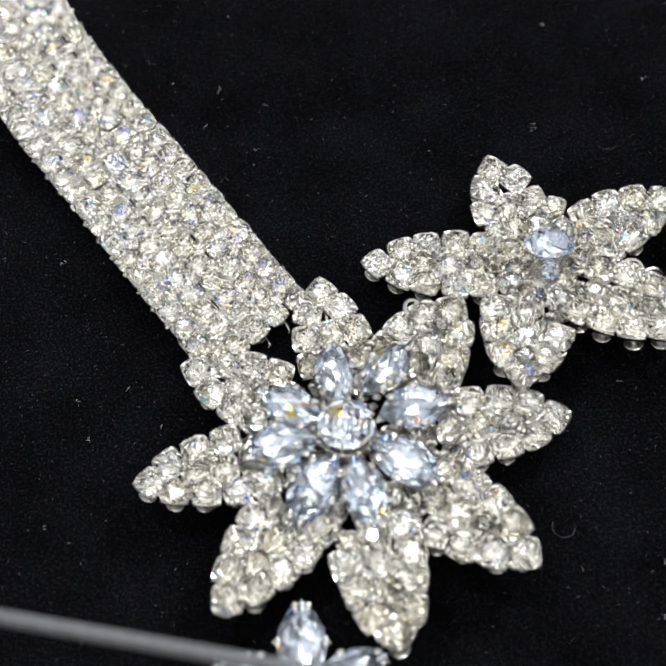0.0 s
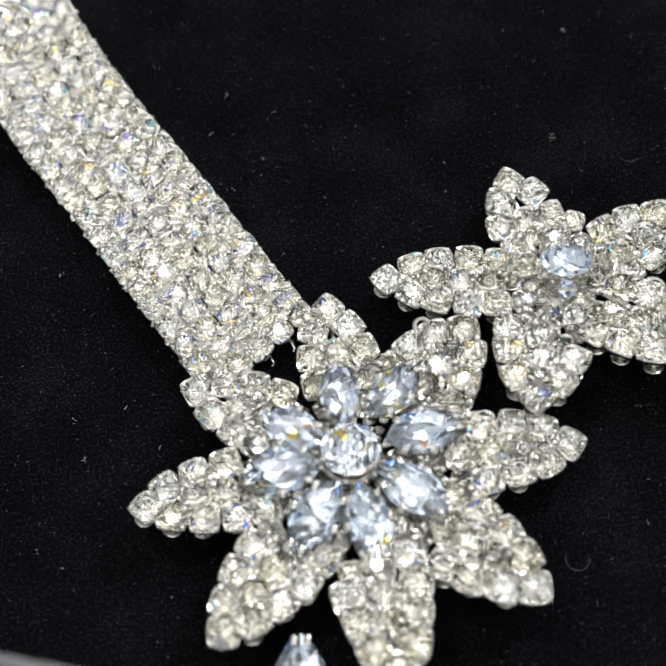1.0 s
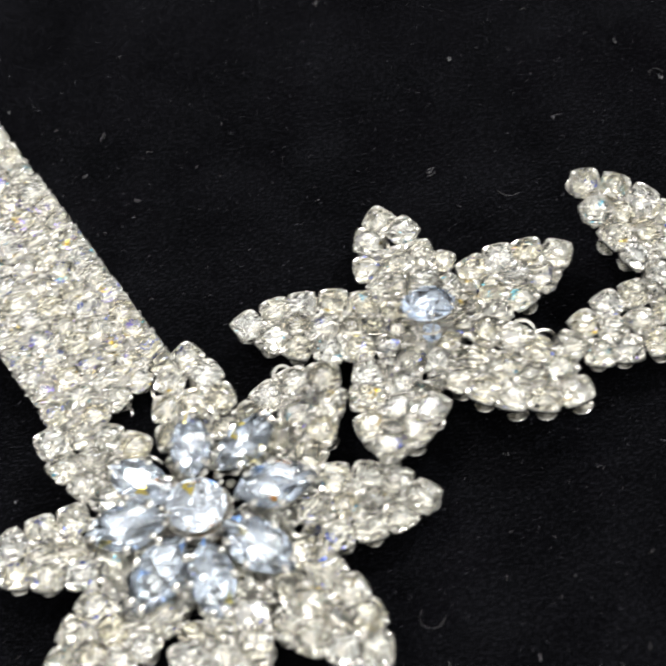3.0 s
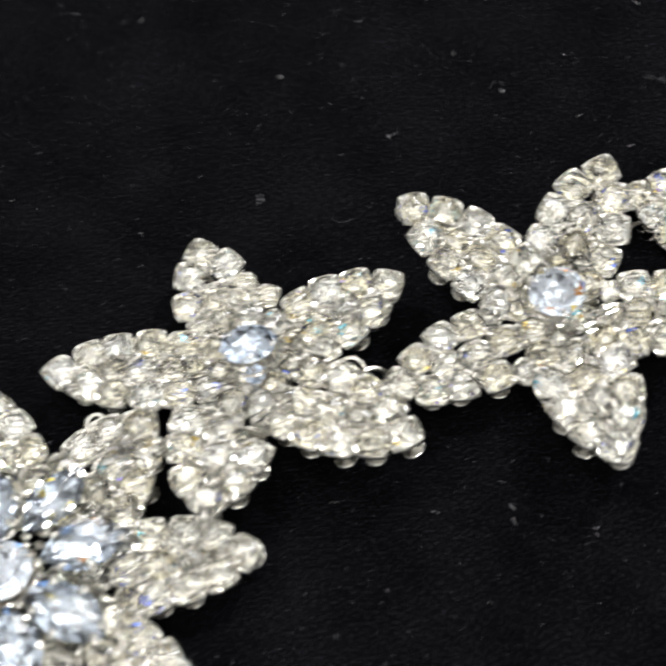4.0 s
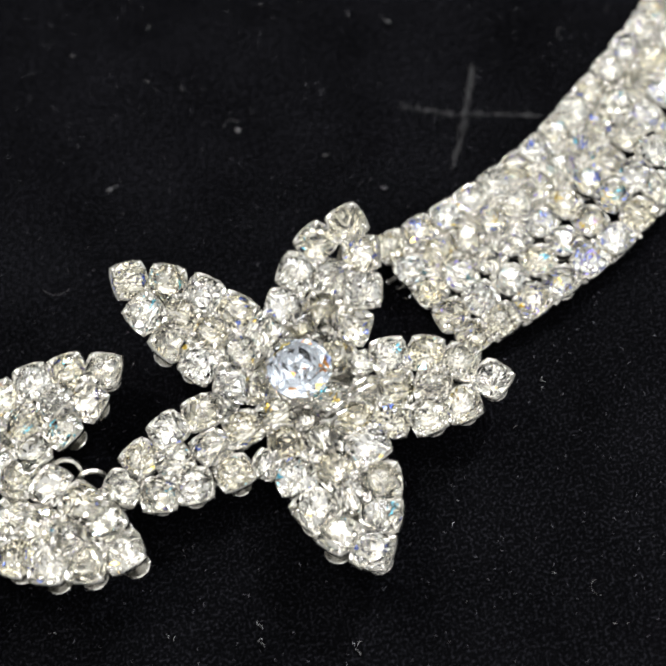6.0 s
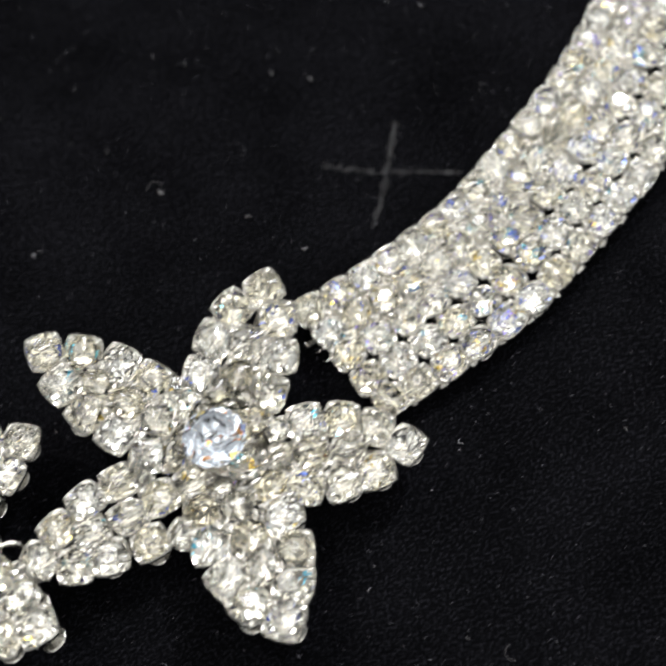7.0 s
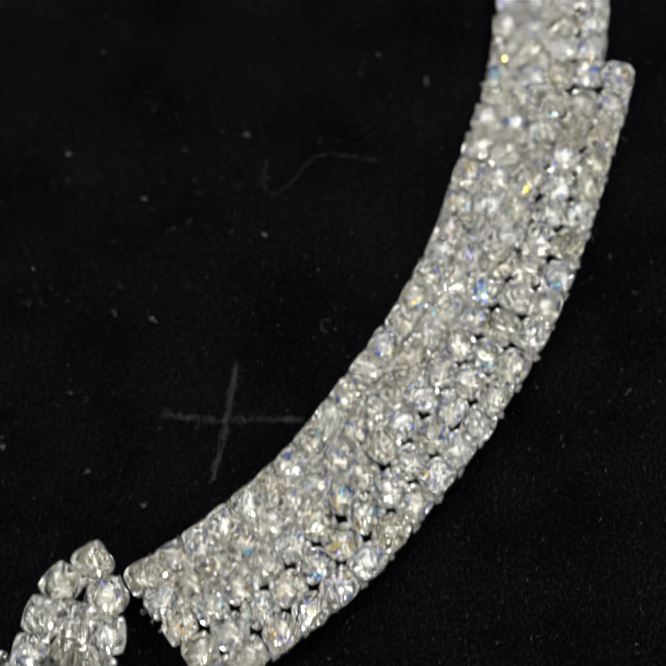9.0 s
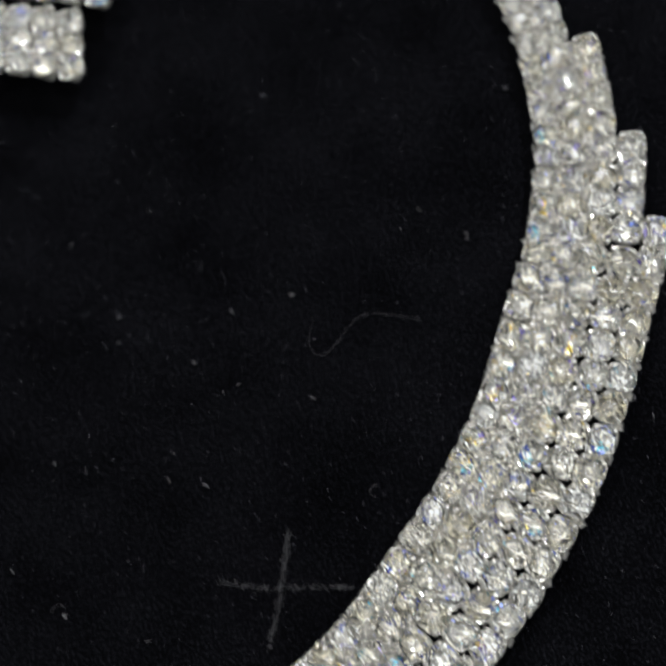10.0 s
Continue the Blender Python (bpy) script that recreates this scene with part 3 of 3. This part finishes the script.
def lint():
    bm = bmesh.new()
    spots = [(-1.19, -1.57), (-0.54, -1.57), (0.17, -1.80), (-2.47, 2.99), (-0.30, 2.62), (-0.75, 3.09), (-2.69, 1.58), (-1.40, 2.22), (-0.52, -1.67), (-2.05, -1.43), (-7.74, 0.10)]
    spots += [(-7.50, -1.52), (-7.35, -1.90), (-5.71, 1.44), (-2.70, 1.62), (-6.13, 2.24), (-7.77, -2.82), (-6.66, -1.78), (1.83, 0.03), (1.11, 4.70), (0.83, 1.91), (0.76, 3.67), (1.08, 3.54), (0.46, 5.29), (2.09, 5.15), (2.12, 4.11), (3.76, 5.34)]
    for x, y in spots:
        for _ in range(rng.choice((2, 3, 4))):
            fibre(bm, x + rng.gauss(0, 0.018), y + rng.gauss(0, 0.018), rng.uniform(0.0002, 0.00045), 0.000022, 0.0002, rng.uniform(-0.9, 0.9))
    for _ in range(240):
        x, y = rng.uniform(-9.5, 7.0), rng.uniform(-4.6, 9.6)
        fibre(bm, x, y, rng.choice((0.0002, 0.0003, 0.0004, 0.0006)), rng.uniform(0.000012, 0.000026), 0.00015, rng.uniform(-1, 1))
    ob = new("lint", mesh_of("lint", bm, [LINT]))
    return tagged(ob, "pale specks and fibres of lint on the velvet", "lint", kind="stuff")


lint()


def nap():
    bm = bmesh.new()
    for _ in range(5600):
        x, y = rng.uniform(-9.8, 7.2), rng.uniform(-4.8, 9.8)
        fibre(bm, x, y, rng.uniform(0.0001, 0.0003), rng.uniform(0.000012, 0.000028), 0.0001, 0.0)
    ob = new("velvet_nap", mesh_of("velvet_nap", bm, [NAP]))
    return tagged(ob, "short tufts of pile standing out of the velvet", "velvet nap", kind="stuff")


nap()


def curled_fibre(x, y, r, turn, sweep):
    bm = bmesh.new()
    tube(bm, [(r * CM * math.cos(turn + sweep * k / 14), r * CM * math.sin(turn + sweep * k / 14), 0.00006 + 0.0002 * math.sin(k / 14 * math.pi)) for k in range(15)], 0.000016, 4)
    ob = new("fibre", mesh_of("fibre", bm, [THREAD]))
    ob.matrix_world = pose(x * CM, y * CM, 0)
    return tagged(ob, "curled pale fibre lying on the velvet", "fibre", "loose fibres")


curled_fibre(-2.74, -2.93, 0.11, 2.6, 3.8)
curled_fibre(2.55, 3.18, 0.05, 1.0, 3.6)
curled_fibre(-1.90, 1.42, 0.12, 3.6, 2.0)


def long_fibre(points):
    """A thread that wanders over the pile through these places."""
    at, length = spline([Vector(p) for p in points], 6)
    bm = bmesh.new()
    line = [at(length * k / 40)[0] for k in range(41)]
    tube(bm, [(p.x * CM, p.y * CM, 0.00008 + 0.0001 * math.sin(k * 0.7) ** 2) for k, p in enumerate(line)], 0.000012, 4)
    ob = new("fibre", mesh_of("fibre", bm, [THREAD]))
    return tagged(ob, "long wavy pale thread lying on the velvet", "fibre", "loose fibres")


long_fibre([(2.26, 4.86), (2.19, 4.65), (2.26, 4.50), (2.43, 4.58), (2.61, 4.75), (2.78, 4.80), (3.00, 4.73), (3.22, 4.64)])
curled_fibre(-0.36, 2.66, 0.07, 0.4, 2.6)
curled_fibre(1.95, -1.60, 0.06, 1.8, 3.0)


def cross_mark():
    """Two rubbed strokes, each worn through in places."""
    bm = bmesh.new()
    for (x0, y0), (x1, y1), fade in (((1.06, 2.665), (2.24, 2.37), 0.75), ((1.75, 2.96), (1.42, 1.99), 0.45)):
        for k in range(420):
            t = rng.random()
            worn = 0.5 + 0.5 * noise.noise((t * 7.0, fade * 9.0, 0.0)) - fade * max(0.0, t - 0.45)
            if rng.random() > worn + 0.25:
                continue
            bow = 0.025 * math.sin(t * 5.0 + fade * 4.0)
            x, y = x0 + (x1 - x0) * t + rng.gauss(0, 0.016), y0 + (y1 - y0) * t + bow + rng.gauss(0, 0.016)
            fibre(bm, x, y, rng.uniform(0.00015, 0.0004), 0.000014, 0.00008, rng.uniform(-1, 1))
    ob = new("cross_mark", mesh_of("cross_mark", bm, [CHALK]))
    return tagged(ob, "faint grey cross rubbed into the velvet pile", "cross mark")


cross_mark()
